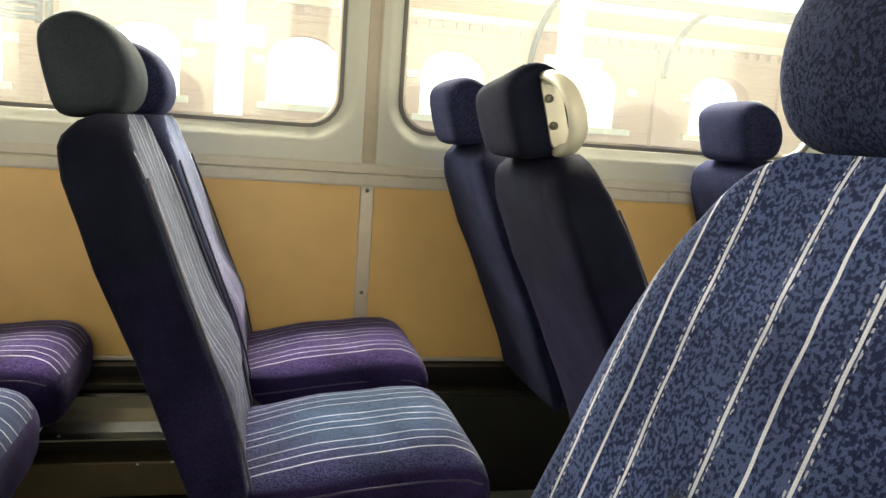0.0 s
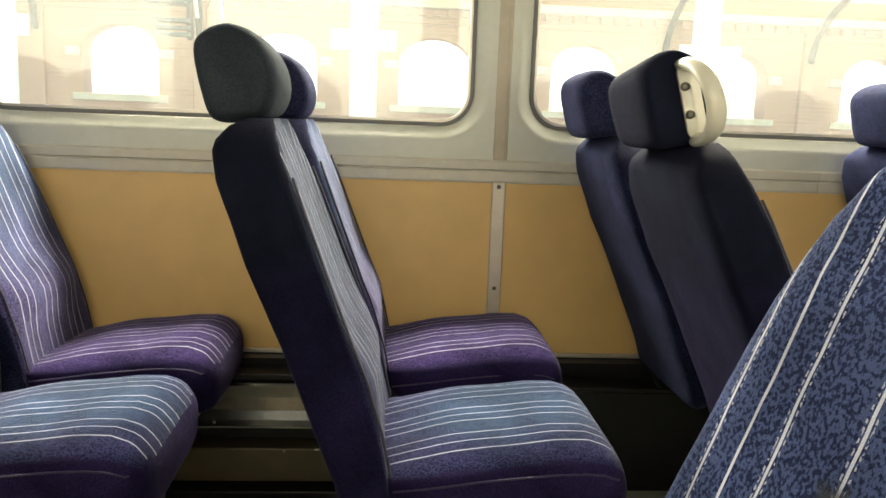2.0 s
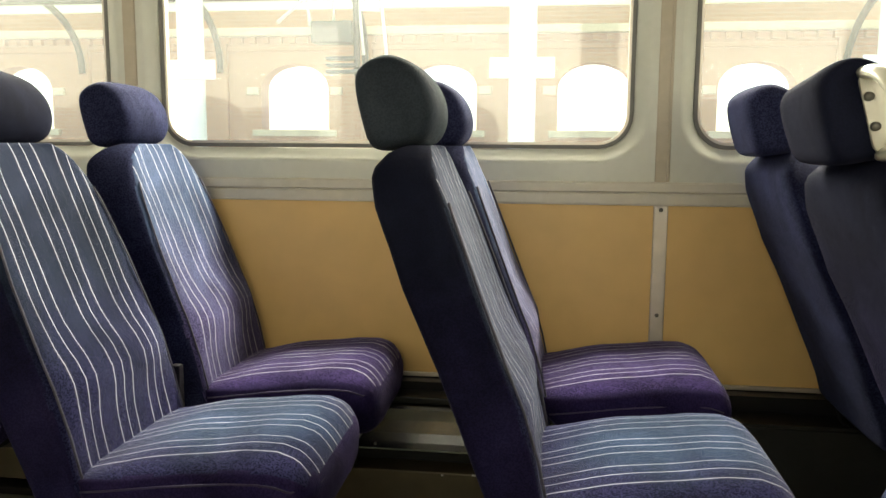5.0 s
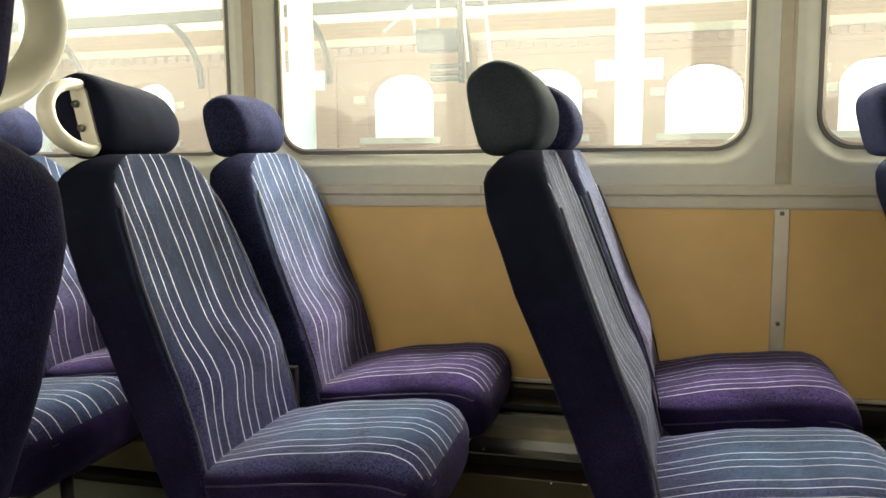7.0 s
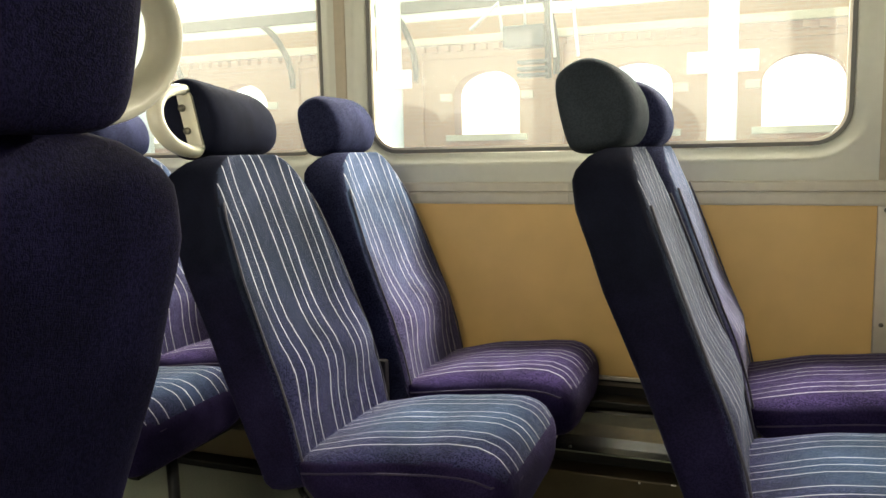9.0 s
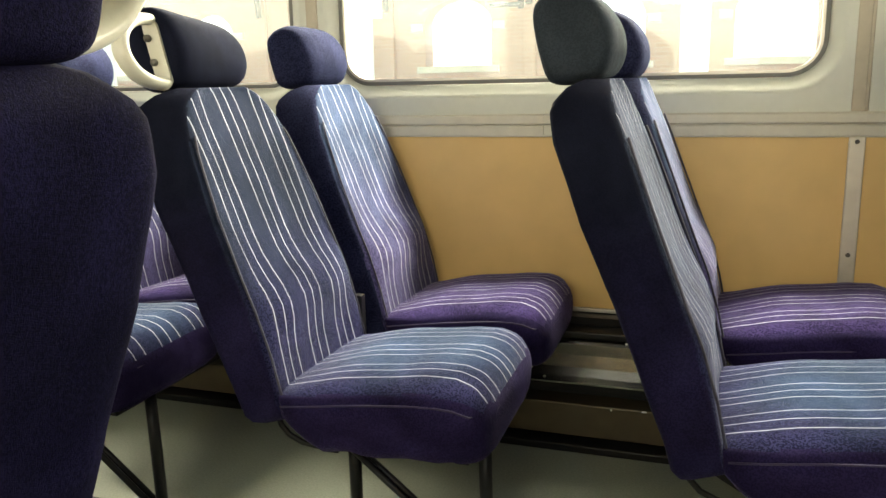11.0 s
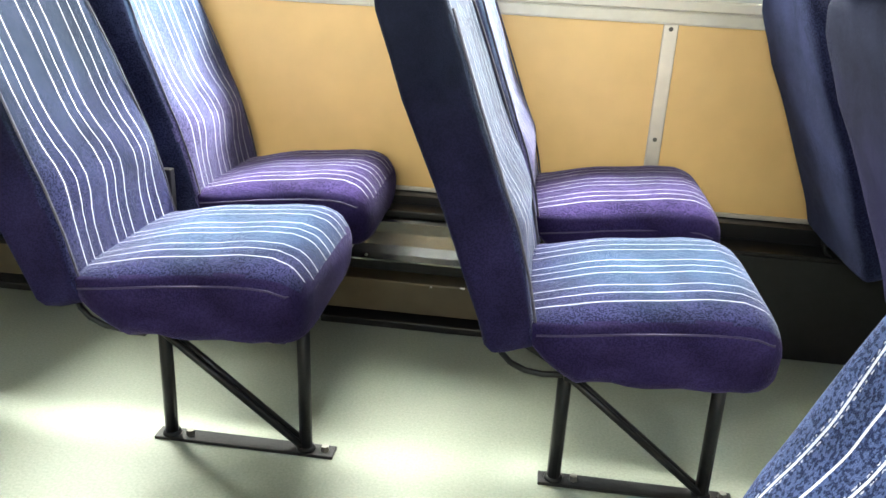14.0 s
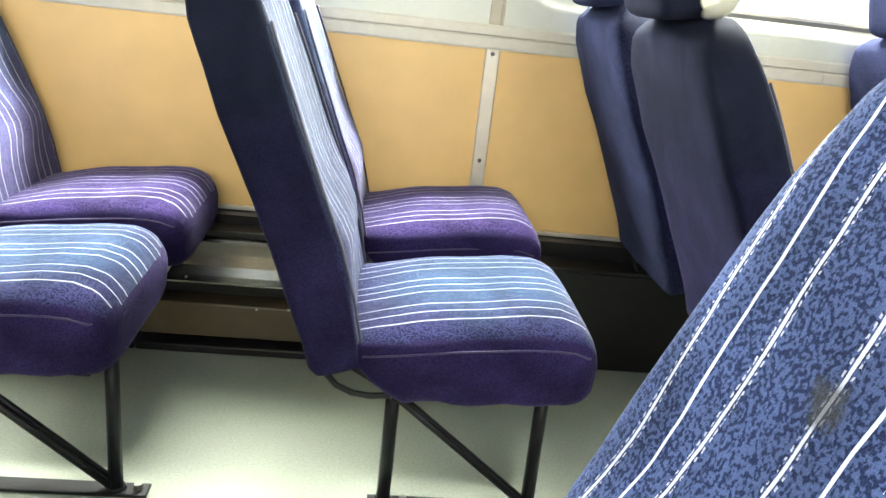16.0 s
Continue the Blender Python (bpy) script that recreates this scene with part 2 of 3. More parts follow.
    tuft.inputs["Scale"].default_value, tuft.inputs["Detail"].default_value, tuft.inputs["Distortion"].default_value = 34, 3, 0.6
    dent.inputs["Strength"].default_value, dent.inputs["Distance"].default_value = 0.22, 0.006
    L.new(co.outputs["Object"], tuft.inputs["Vector"])
    L.new(tuft.outputs["Fac"], dent.inputs["Height"])
    L.new(N["Bump"].outputs[0], dent.inputs["Normal"])
    L.new(dent.outputs[0], b.inputs["Normal"])
    return m


FAR_WEAVE = {"thread": 0.0011, "pitch": 0.031, "repeat": 0.119, "sway": 0.011, "dotted": 0.15}
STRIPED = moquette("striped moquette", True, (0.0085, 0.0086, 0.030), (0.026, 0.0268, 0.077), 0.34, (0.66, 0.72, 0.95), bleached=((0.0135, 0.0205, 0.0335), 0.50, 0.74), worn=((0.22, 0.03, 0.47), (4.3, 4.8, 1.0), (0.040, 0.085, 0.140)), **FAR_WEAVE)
# Window cushions carry the violet cast of their light in the colour.
STRIPED_VIOLET = moquette("striped moquette with a violet light cast", True, (0.013, 0.0090, 0.036), (0.036, 0.025, 0.085), 0.26, (0.68, 0.60, 1.0), **FAR_WEAVE)
# Window backrests: the brighter tone puts window light into the cloth.
STRIPED_LIT = moquette("striped moquette in its window-lit tone", True, (0.024, 0.0210, 0.056), (0.070, 0.063, 0.148), 0.30, (0.70, 0.70, 1.0), bleached=((0.036, 0.062, 0.108), 0.55, 0.82), **FAR_WEAVE)
STRIPED_NEWER = moquette("crisp striped moquette", True, (0.009, 0.013, 0.040), (0.040, 0.057, 0.128), 0.16, (0.58, 0.68, 1.0), (-0.130, -0.034, 0.768), speck=300)
PLAIN = moquette("plain moquette with the light's grey shift above", False, (0.0125, 0.0108, 0.0350), (0.0185, 0.0158, 0.0500), 0.06, (0.50, 0.52, 0.85), bleached=((0.0064, 0.0088, 0.0138), 0.52, 0.84))
# Hazy glare over this headrest is put into its grey-green colour.
PLAIN_HAZED = moquette("headrest cloth in a glare-veiled grey-green", False, (0.0200, 0.0255, 0.0325), (0.0250, 0.0310, 0.0395), 0.08, (0.60, 0.72, 0.80))
# Window-side plain cloth, its colour raised for the light it catches.
PLAIN_LIT = moquette("plain blue moquette in its window-lit tone", False, (0.0110, 0.0125, 0.0320), (0.0230, 0.0270, 0.0620), 0.10, (0.45, 0.52, 0.95))
PLAIN_NEWER = moquette("flecked blue moquette", False, (0.0075, 0.0100, 0.0270), (0.0240, 0.0320, 0.0700), 0.10, (0.50, 0.58, 0.95))
# Shaded copy of the plain cloth: the darkness is in its colour.
PLAIN_SHADED = moquette("plain violet moquette darkened as shade", False, (0.0026, 0.0024, 0.0105), (0.0054, 0.0048, 0.0190), 0.01, (0.40, 0.42, 0.95))
PLAIN_VIOLET = moquette("plain violet moquette", False, (0.0150, 0.0112, 0.0400), (0.0225, 0.0165, 0.0580), 0.16, (0.58, 0.50, 0.98))
CREAM = material("cream painted metal", (0.56, 0.57, 0.50), 0.42, vary=0.05, bump=0.05, stain=2)
JOINT = material("drab cream joint cover", (0.42, 0.37, 0.28), 0.45, vary=0.1)
RAILING = material("worn cream enamel", (0.56, 0.53, 0.44), 0.4, vary=0.08, bump=0.05, stain=4)
BEIGE = material("ochre laminate", (0.71, 0.470, 0.185), 0.5, vary=0.07, bump=0.06, grain=12, stain=1.5)
ALU = material("dull aluminium", (0.58, 0.54, 0.47), 0.42, 0.55, vary=0.12, bump=0.08, grain=25)
SEAM = material("pale purple seam thread", (0.036, 0.028, 0.075), 0.8, vary=0.3, grain=200)
WELT = material("worn grey piping", (0.060, 0.058, 0.085), 0.8, vary=0.45, grain=90, bump=0.4)
DARK = material("black painted steel", (0.009, 0.009, 0.010), 0.36, vary=0.3, bump=0.2, bump_scale=120)
DARK.node_tree.nodes["Principled BSDF"].inputs["Specular IOR Level"].default_value = 0.25
GLOSS = material("grey heater casing", (0.20, 0.20, 0.19), 0.24, 0.85, vary=0.3, bump=0.1, grain=18)
TAN = material("brown heater casing", (0.095, 0.075, 0.045), 0.4, 0.3, vary=0.3, bump=0.15, grain=14)
LINO = material("grey-green linoleum", (0.232, 0.250, 0.200), 0.5, vary=0.26, bump=0.08, grain=180, stain=1.6)
LINO.node_tree.nodes["Principled BSDF"].inputs["Specular IOR Level"].default_value = 0.22
RUBBER = material("grey rubber seal", (0.13, 0.13, 0.12), 0.55, vary=0.15)
PLASTIC = material("cream plastic", (0.62, 0.60, 0.50), 0.28, vary=0.08, bump=0.04, coat=0.3)
SCREW = material("worn steel", (0.20, 0.19, 0.17), 0.4, 0.9, vary=0.3)
# Unseen ceiling; its low tone holds back bounced light.
CEILING = material("cream ceiling panel darkened against bounce", (0.34, 0.33, 0.29), 0.55, vary=0.08)
WHITE = material("off-white paint", (0.75, 0.74, 0.70), 0.5, vary=0.04)
STEELOUT = material("white painted iron", (0.80, 0.80, 0.78), 0.5, vary=0.06)
GIRDER = material("grey-green painted iron", (0.06, 0.07, 0.062), 0.5, vary=0.15)
STONE = material("pale sandstone", (0.62, 0.52, 0.42), 0.8, vary=0.12, grain=6)
GROUND = material("grey ballast", (0.17, 0.16, 0.145), 0.9, vary=0.3, grain=9, stain=0.4, bump=0.6, bump_scale=15)


def brick_material():
    m = material("red brick", (0.4, 0.2, 0.13), 0.85, bump=0.3, bump_scale=40)
    N, L = m.node_tree.nodes, m.node_tree.links
    co = N.new("ShaderNodeTexCoord")
    sep, com = N.new("ShaderNodeSeparateXYZ"), N.new("ShaderNodeCombineXYZ")
    L.new(co.outputs["Object"], sep.inputs[0])
    L.new(sep.outputs["X"], com.inputs["X"])
    L.new(sep.outputs["Z"], com.inputs["Y"])
    br = N.new("ShaderNodeTexBrick")
    br.inputs["Scale"].default_value = 1
    br.inputs["Brick Width"].default_value, br.inputs["Row Height"].default_value = 0.225, 0.075
    br.inputs["Mortar Size"].default_value = 0.008
    # Mortar stays near the brick's tone to imitate haze over the building.
    br.inputs["Color1"].default_value, br.inputs["Color2"].default_value = (0.56, 0.31, 0.22, 1), (0.50, 0.27, 0.185, 1)
    br.inputs["Mortar"].default_value = (0.53, 0.36, 0.28, 1)
    L.new(com.outputs[0], br.inputs["Vector"])
    L.new(br.outputs["Color"], N["Principled BSDF"].inputs["Base Color"])
    return m


BRICK = brick_material()


def glass():
    m = bpy.data.materials.new("window glass")
    m.use_nodes = True
    N, L = m.node_tree.nodes, m.node_tree.links
    N.remove(N["Principled BSDF"])
    tr, gl, mx = N.new("ShaderNodeBsdfTransparent"), N.new("ShaderNodeBsdfGlossy"), N.new("ShaderNodeMixShader")
    tr.inputs[0].default_value = (0.90, 0.93, 0.90, 1)
    gl.inputs["Roughness"].default_value = 0.03
    fr = N.new("ShaderNodeFresnel")
    fr.inputs["IOR"].default_value = 1.45
    L.new(fr.outputs[0], mx.inputs[0])
    L.new(tr.outputs[0], mx.inputs[1])
    L.new(gl.outputs[0], mx.inputs[2])
    # Translucent share imitates the bright haze over the view outside.
    veil, haze_mix = N.new("ShaderNodeBsdfTranslucent"), N.new("ShaderNodeMixShader")
    haze_mix.inputs[0].default_value = 0.027
    L.new(mx.outputs[0], haze_mix.inputs[1])
    L.new(veil.outputs[0], haze_mix.inputs[2])
    L.new(haze_mix.outputs[0], N["Material Output"].inputs[0])
    return m


GLASS = glass()

# ---- the carriage ----
X0, X1 = -4.408, 2.936      # ends of the saloon
NEAR = -2.65             # inner face of the wall behind the camera
BAY = 1.47               # one window bay
RAIL_LO, RAIL_HI = 0.835, 0.89
SKIRT = 0.352
WALL_TOP = 1.92


def lower_x(k):
    return -0.001 + BAY * k


floor = tagged(link(boxed(X0, X1, NEAR - 0.06, 0.06, -0.06, 0.0), "floor", LINO, smooth=False), "worn grey-green linoleum floor of the saloon", "floor", kind="structure")
bm = bmesh.new()
arc = [(NEAR - 0.06, WALL_TOP)] + [(NEAR / 2 - (NEAR / 2 - 0.06 - NEAR) * -math.cos(math.pi * k / 16) * -1, WALL_TOP + 0.28 * math.sin(math.pi * k / 16) ** 0.6) for k in range(1, 16)] + [(0.06, WALL_TOP)]
loft(bm, [[(x, y, z) for y, z in arc] + [(x, y, z + 0.05) for y, z in arc[::-1]] for x in (X0, X1)])
tagged(link(bm, "ceiling", CEILING), "unseen curved ceiling of the railway saloon, darkened against bounce", "ceiling", kind="structure")
for name, xa, xb in (("wall_west", X0 - 0.06, X0), ("wall_east", X1, X1 + 0.06)):
    tagged(link(boxed(xa, xb, NEAR - 0.06, 0.06, 0, WALL_TOP + 0.3), name, CREAM, smooth=False), "plain cream end wall of the saloon", "wall", kind="structure")


def side_wall(name, s, y0):
    """One side of the saloon: s is the way out of it along y."""
    def Y(d):
        return y0 + s * d
    wall = tagged(link(boxed(X0, X1, Y(0.008), Y(0.06), 0.0, RAIL_LO + 0.02), name, DARK, smooth=False), "saloon side wall with ochre panels below cream window surrounds", "wall", kind="structure")
    for k in range(-3, 2):
        xa, xb = max(X0, lower_x(k) + 0.003), min(X1, lower_x(k + 1) - 0.003)
        # ochre panel
        part("panel", box(bmesh.new(), xa + 0.012, xb - 0.012, Y(-0.001), Y(0.009), SKIRT, RAIL_LO - 0.004, 0.002), BEIGE, wall, "ochre laminate lining panel", smooth=False)
        # window surround: pressed frame with rounded opening
        rect = (xa, xb, RAIL_HI, WALL_TOP)
        gx0, gx1 = lower_x(k) + 0.083, lower_x(k + 1) - 0.083
        bm = bmesh.new()
        i0, o0 = holed(bm, rounded(gx0 - 0.046, gx1 + 0.046, 0.985 - 0.046, 1.74 + 0.046, 0.13), rect, Y(0.0))
        rings = [o0, i0]
        for grow, deep in ((0.043, 0.0008), (0.034, 0.005), (0.018, 0.017), (0.011, 0.021), (0.008, 0.023), (0.007, 0.040)):
            i, _ = holed(bm, rounded(gx0 - grow, gx1 + grow, 0.985 - grow, 1.74 + grow, 0.085 + grow), rect, Y(deep))
            rings.append(i)
        back = [(x, Y(0.06), z) for x, _, z in rings[-1]]
        rings.append(back)
        rings.append([(x, Y(0.06), z) for x, _, z in o0])
        loft(bm, rings, cap=False)
        fr = part("window_surround", bm, CREAM, wall, "cream painted pressed metal window surround")
        fr.data.shade_smooth()
        # seal, bright bead and pane
        for nm, mat, g0, g1, d0, d1 in (("window_seal", RUBBER, 0.0065, -0.004, 0.024, 0.046), ("window_bead", ALU, -0.004, -0.011, 0.027, 0.046)):
            bm = bmesh.new()
            outer, inner = rounded(gx0 - g0, gx1 + g0, 0.985 - g0, 1.74 + g0, 0.085 + g0), rounded(gx0 - g1, gx1 + g1, 0.985 - g1, 1.74 + g1, 0.085 + g1)
            loft(bm, [[(x, Y(d), z) for x, z in r] for r, d in ((outer, d1), (outer, d0), (inner, d0), (inner, d1))], cap=False)
            part(nm, bm, mat, wall, smooth=False)
        bm = bmesh.new()
        ring = rounded(gx0 + 0.004, gx1 - 0.004, 0.989, 1.736, 0.082)
        loft(bm, [[(x, Y(d), z) for x, z in ring] for d in (0.036, 0.040)])
        pane = part("pane", bm, GLASS, wall, "slightly tinted window glass", smooth=False)
        pane.visible_shadow = False
        # cover strip with screws between the panels, channel between the surrounds
        if k > -3:
            xs = lower_x(k)
            strip = part("cover_strip", box(bmesh.new(), xs - 0.019, xs + 0.019, Y(-0.006), Y(0.006), SKIRT, RAIL_LO - 0.003, 0.003), ALU, wall, "aluminium cover strip with two screws", smooth=False)
            for z in (0.82, 0.537):
                part("screw", disc(bmesh.new(), (xs, Y(-0.007), z), (0, -s, 0), 0.006, 0.004), SCREW, strip)
            bm = bmesh.new()
            box(bm, xs - 0.020, xs + 0.020, Y(-0.001), Y(0.012), RAIL_HI, WALL_TOP, 0.003)
            box(bm, xs + 0.010, xs + 0.018, Y(-0.004), Y(0.008), RAIL_HI, WALL_TOP, 0.002)
            part("joint_cover", bm, JOINT, wall, "drab joint cover between window surrounds", smooth=False)
    # waist rail: two ridges, in lengths that butt on each other
    for xa, xb in ((X0, -2.2), (-2.199, -0.776), (-0.775, 0.9), (0.901, X1)):
        bm = bmesh.new()
        prof = [(0.004, RAIL_LO - 0.004), (-0.008, RAIL_LO - 0.004), (-0.010, RAIL_LO + 0.002), (-0.010, RAIL_LO + 0.024), (-0.006, RAIL_LO + 0.029), (-0.014, RAIL_LO + 0.033), (-0.014, RAIL_HI - 0.002), (-0.010, RAIL_HI + 0.003), (0.004, RAIL_HI + 0.003)]
        loft(bm, [[(x, Y(d), z) for d, z in prof] for x in (xa, xb)])
        part("waist_rail", bm, RAILING, wall, "ridged cream waist rail", smooth=False)
    part("skirting_bead", box(bmesh.new(), X0, X1, Y(-0.006), Y(0.01), SKIRT - 0.012, SKIRT, 0.002), ALU, wall, "scuffed metal bead below the panels", smooth=False)
    part("cant_panel", boxed(X0, X1, Y(0.0), Y(0.06), WALL_TOP, WALL_TOP + 0.06), CREAM, wall, smooth=False)
    return wall


side_wall("wall_north", 1, 0.0)
side_wall("wall_south", -1, NEAR)


def heater(xa, xb, front, foot, y0=0.0, s=-1):
    """A length of the heater casing along the foot of the side wall."""
    e = new("heater_casing")
    e.location = (xa, y0, 0)
    flat = front is DARK
    def B(d0, d1, z0, z1, bev=0.004):
        return box(bmesh.new(), 0.002, xb - xa - 0.002, s * d0, s * d1, z0, z1, bev)
    part("back_plate", B(0.002, 0.05, 0.0, SKIRT - 0.014, 0), DARK, e, smooth=False)
    if flat:
        part("flat_cover", B(0.05, 0.140, 0.0, 0.285), DARK, e, smooth=False)
        part("capping", B(0.05, 0.146, 0.287, 0.297, 0.002), DARK, e, smooth=False)
        return tagged(e, "flat black cover along the foot of the wall", "heater", "heater casings")
    part("top_ledge", B(0.05, 0.118, 0.296, 0.316), DARK, e, smooth=False)
    bm = bmesh.new()
    prof = [(0.05, 0.290), (0.120, 0.290), (0.127, 0.284), (0.131, 0.255), (0.138, 0.222), (0.150, 0.200), (0.164, 0.188), (0.164, 0.183), (0.05, 0.183)]
    loft(bm, [[(x, s * d, z) for d, z in prof] for x in (0.002, xb - xa - 0.002)])
    part("upper_cover", bm, front, e, "dull reflecting metal cover", smooth=False)
    part("recess", B(0.05, 0.12, 0.14, 0.182, 0), DARK, e, smooth=False)
    part("lower_cover", B(0.05, 0.165, 0.035, 0.128), foot, e, "scuffed brownish lower cover", smooth=False)
    part("toe_strip", B(0.05, 0.195, 0.0, 0.022), DARK, e, smooth=False)
    for x in np.arange(0.12, xb - xa, 0.31):
        part("screw", disc(bmesh.new(), (float(x), s * 0.158, 0.196), (0, s, 0.6), 0.004, 0.003), SCREW, e)
    return tagged(e, "dark metal heater casing along the foot of the wall", "heater", "heater casings")


for xa, xb, fr, ft in ((X0, -2.2, GLOSS, TAN), (-2.2, -0.86, GLOSS, TAN), (-0.86, 0.12, GLOSS, TAN), (0.12, 1.5, DARK, DARK), (1.5, X1, DARK, DARK)):
    casing = heater(xa, xb, fr, ft)
    if xa == -0.86:
        for x, y, z, w in ((0.381, -0.166, 0.124, 0.013), (0.30, -0.168, 0.120, 0.005), (0.33, -0.124, 0.292, 0.011), (0.362, -0.122, 0.292, 0.006)):
            part("paint_chip", box(bmesh.new(), x, x + w, y - 0.002, y + 0.003, z, z + 0.004, 0.001), WHITE, casing, "pale chipped edge", smooth=False)

# ---- seats ----
FRONT = [(0.36, 0.010), (0.41, 0.0), (0.488, -0.016), (0.583, -0.044), (0.625, -0.062), (0.743, -0.107), (0.908, -0.170), (0.967, -0.195), (0.985, -0.205)]
REAR = [(0.36, -0.070), (0.385, -0.090), (0.409, -0.100), (0.506, -0.137), (0.633, -0.184), (0.694, -0.210), (0.757, -0.238), (0.888, -0.284), (0.944, -0.294), (0.974, -0.273), (0.985, -0.250)]
WIDE = [(0.36, 0.165), (0.372, 0.190), (0.40, 0.205), (0.60, 0.210), (0.75, 0.203), (0.86, 0.186), (0.92, 0.163), (0.955, 0.138), (0.975, 0.110), (0.985, 0.082)]
WIDER = [(0.36, 0.175), (0.372, 0.200), (0.40, 0.214), (0.60, 0.222), (0.75, 0.222), (0.88, 0.215), (0.93, 0.198), (0.955, 0.176), (0.975, 0.140), (0.985, 0.100)]


def backrest_mesh():
    bm = bmesh.new()
    zs = [0.36, 0.364, 0.372, 0.385, 0.41] + [0.41 + 0.51 * k / 16 for k in range(1, 17)] + [0.935, 0.95, 0.962, 0.972, 0.980, 0.985]
    rings = []
    n = 48
    for z in zs:
        f, r, w, wr = lerp(FRONT, z), lerp(REAR, z), lerp(WIDE, z), lerp(WIDER, z)
        ring = []
        for k in range(n):
            a = 2 * math.pi * (k + 0.5) / n
            u, v = sup(math.cos(a), 8), sup(math.sin(a), 8)
            x, y = (f + r) / 2 + (f - r) / 2 * u, (w * (1 + u) + wr * (1 - u)) / 2 * v
            if u > 0:
                x += u * (1 - v * v) * (0.030 * math.exp(-((z - 0.57) / 0.065) ** 2) - 0.017)
            x += 0.0030 * noise.noise((y * 11, z * 9, 4.1 + u)) + 0.0012 * noise.noise((y * 40, z * 14, 2.2))
            y += 0.0030 * noise.noise((u * 1.5, z * 13, 7.7 + v))
            ring.append((x, y, z + 0.02 * (u - 1) * (z < 0.4) * 0.5))
        rings.append(ring)
    loft(bm, rings)
    bmesh.ops.recalc_face_normals(bm, faces=bm.faces)
    for f in bm.faces:
        c = f.calc_center_median()
        if f.normal.x > 0.55 and abs(c.y) < lerp(WIDE, c.z) - 0.004 and c.z > 0.39:
            f.material_index = 1
    return bm


TOP = [(-0.02, 0.416), (0.05, 0.428), (0.15, 0.443), (0.27, 0.456), (0.33, 0.457), (0.365, 0.447), (0.385, 0.427), (0.396, 0.408), (0.400, 0.390)]
LOW = [(-0.02, 0.375), (0.03, 0.328), (0.07, 0.300), (0.20, 0.303), (0.34, 0.309), (0.375, 0.314), (0.394, 0.330), (0.400, 0.350)]
CW = [(-0.02, 0.185), (0.0, 0.200), (0.05, 0.208), (0.30, 0.212), (0.345, 0.208), (0.37, 0.200), (0.388, 0.184), (0.396, 0.166), (0.400, 0.14)]


def cushion_mesh():
    bm = bmesh.new()
    xs = [-0.02, -0.012, 0.0, 0.02, 0.045] + [0.045 + 0.285 * k / 10 for k in range(1, 11)] + [0.345, 0.358, 0.370, 0.380, 0.388, 0.394, 0.398, 0.400]
    n, rings = 48, []
    for x in xs:
        t, l, w = lerp(TOP, x), lerp(LOW, x), lerp(CW, x)
        ring = []
        for k in range(n):
            a = 2 * math.pi * (k + 0.5) / n
            u, v = sup(math.cos(a), 7.5), sup(math.sin(a), 7.5)
            y, z = w * u, (t + l) / 2 + (t - l) / 2 * v
            if v > 0:
                z += v * (1 - u ** 4) * 0.013 * min(1, (x + 0.03) / 0.12) + v * 0.004 * noise.noise((x * 9, y * 9, 1.3))
                z -= 0.010 * (v > 0.9) * (u > 0.98)
            else:
                y *= 1 + 0.10 * v
                z += 0.007 * noise.noise((x * 14, y * 10, 9.0)) + 0.004 * noise.noise((x * 37, y * 31, 5.0))
            y += (0.0055 * noise.noise((x * 13, u * 2, 3.0 + v)) + 0.0034 * noise.noise((x * 34 + 6 * v, u * 2, 8.0 + 2 * v)) + 0.006 * (1 - v * v)) * u
            ring.append((x, y, z))
        rings.append(ring)
    loft(bm, rings)
    bmesh.ops.recalc_face_normals(bm, faces=bm.faces)
    for f in bm.faces:
        c = f.calc_center_median()
        if f.normal.z > 0.45 and abs(c.y) < lerp(CW, c.x) - 0.010:
            f.material_index = 1
    return bm


HEAD = smoothed([(-0.325, 1.090), (-0.308, 1.120), (-0.268, 1.133), (-0.224, 1.114), (-0.195, 1.073), (-0.189, 1.027), (-0.208, 0.990), (-0.255, 0.979), (-0.294, 0.980), (-0.311, 1.016)], 4)
HEAD = [(x - 0.012, z) for x, z in HEAD]
HX, HZ = -0.270, 1.052


def headrest_mesh(lean=0, w=0.112):
    bm = bmesh.new()
    rings = []
    ends = ((0.0, 0.58), (0.001, 0.76), (0.004, 0.84), (0.010, 0.91), (0.020, 0.965), (0.034, 1.0), (0.065, 1.02))
    wide = {-1: w + 0.014 * (lean > 0), 1: w + 0.014 * (lean < 0)}
    for y, k in [(-wide[-1] + d, k) for d, k in ends] + [(0, 1.025)] + [(wide[1] - d, k) for d, k in ends[::-1]]:
        s = lean * y / w
        grow = 0.09 * s - 0.03 * (1 - s * s) if lean else 0.0
        rings.append([(HX + (x - HX) * k * (1 + 0.04 * max(0, s)), y, HZ + (z - HZ) * k + max(0, z - 0.985) * grow) for x, z in HEAD])
    loft(bm, rings)
    return bm


def piping_mesh():
    pts = [(x, 0.0 + lerp(CW, x) * 0.995 + 0.0055, lerp(TOP, x) - 0.022) for x in np.linspace(0.0, 0.37, 14)]
    front = [(0.397, y, 0.405) for y in np.linspace(0.12, -0.12, 7)]
    return tube(bmesh.new(), pts + front + [(x, -y, z) for x, y, z in pts[::-1]], 0.0018, 6)


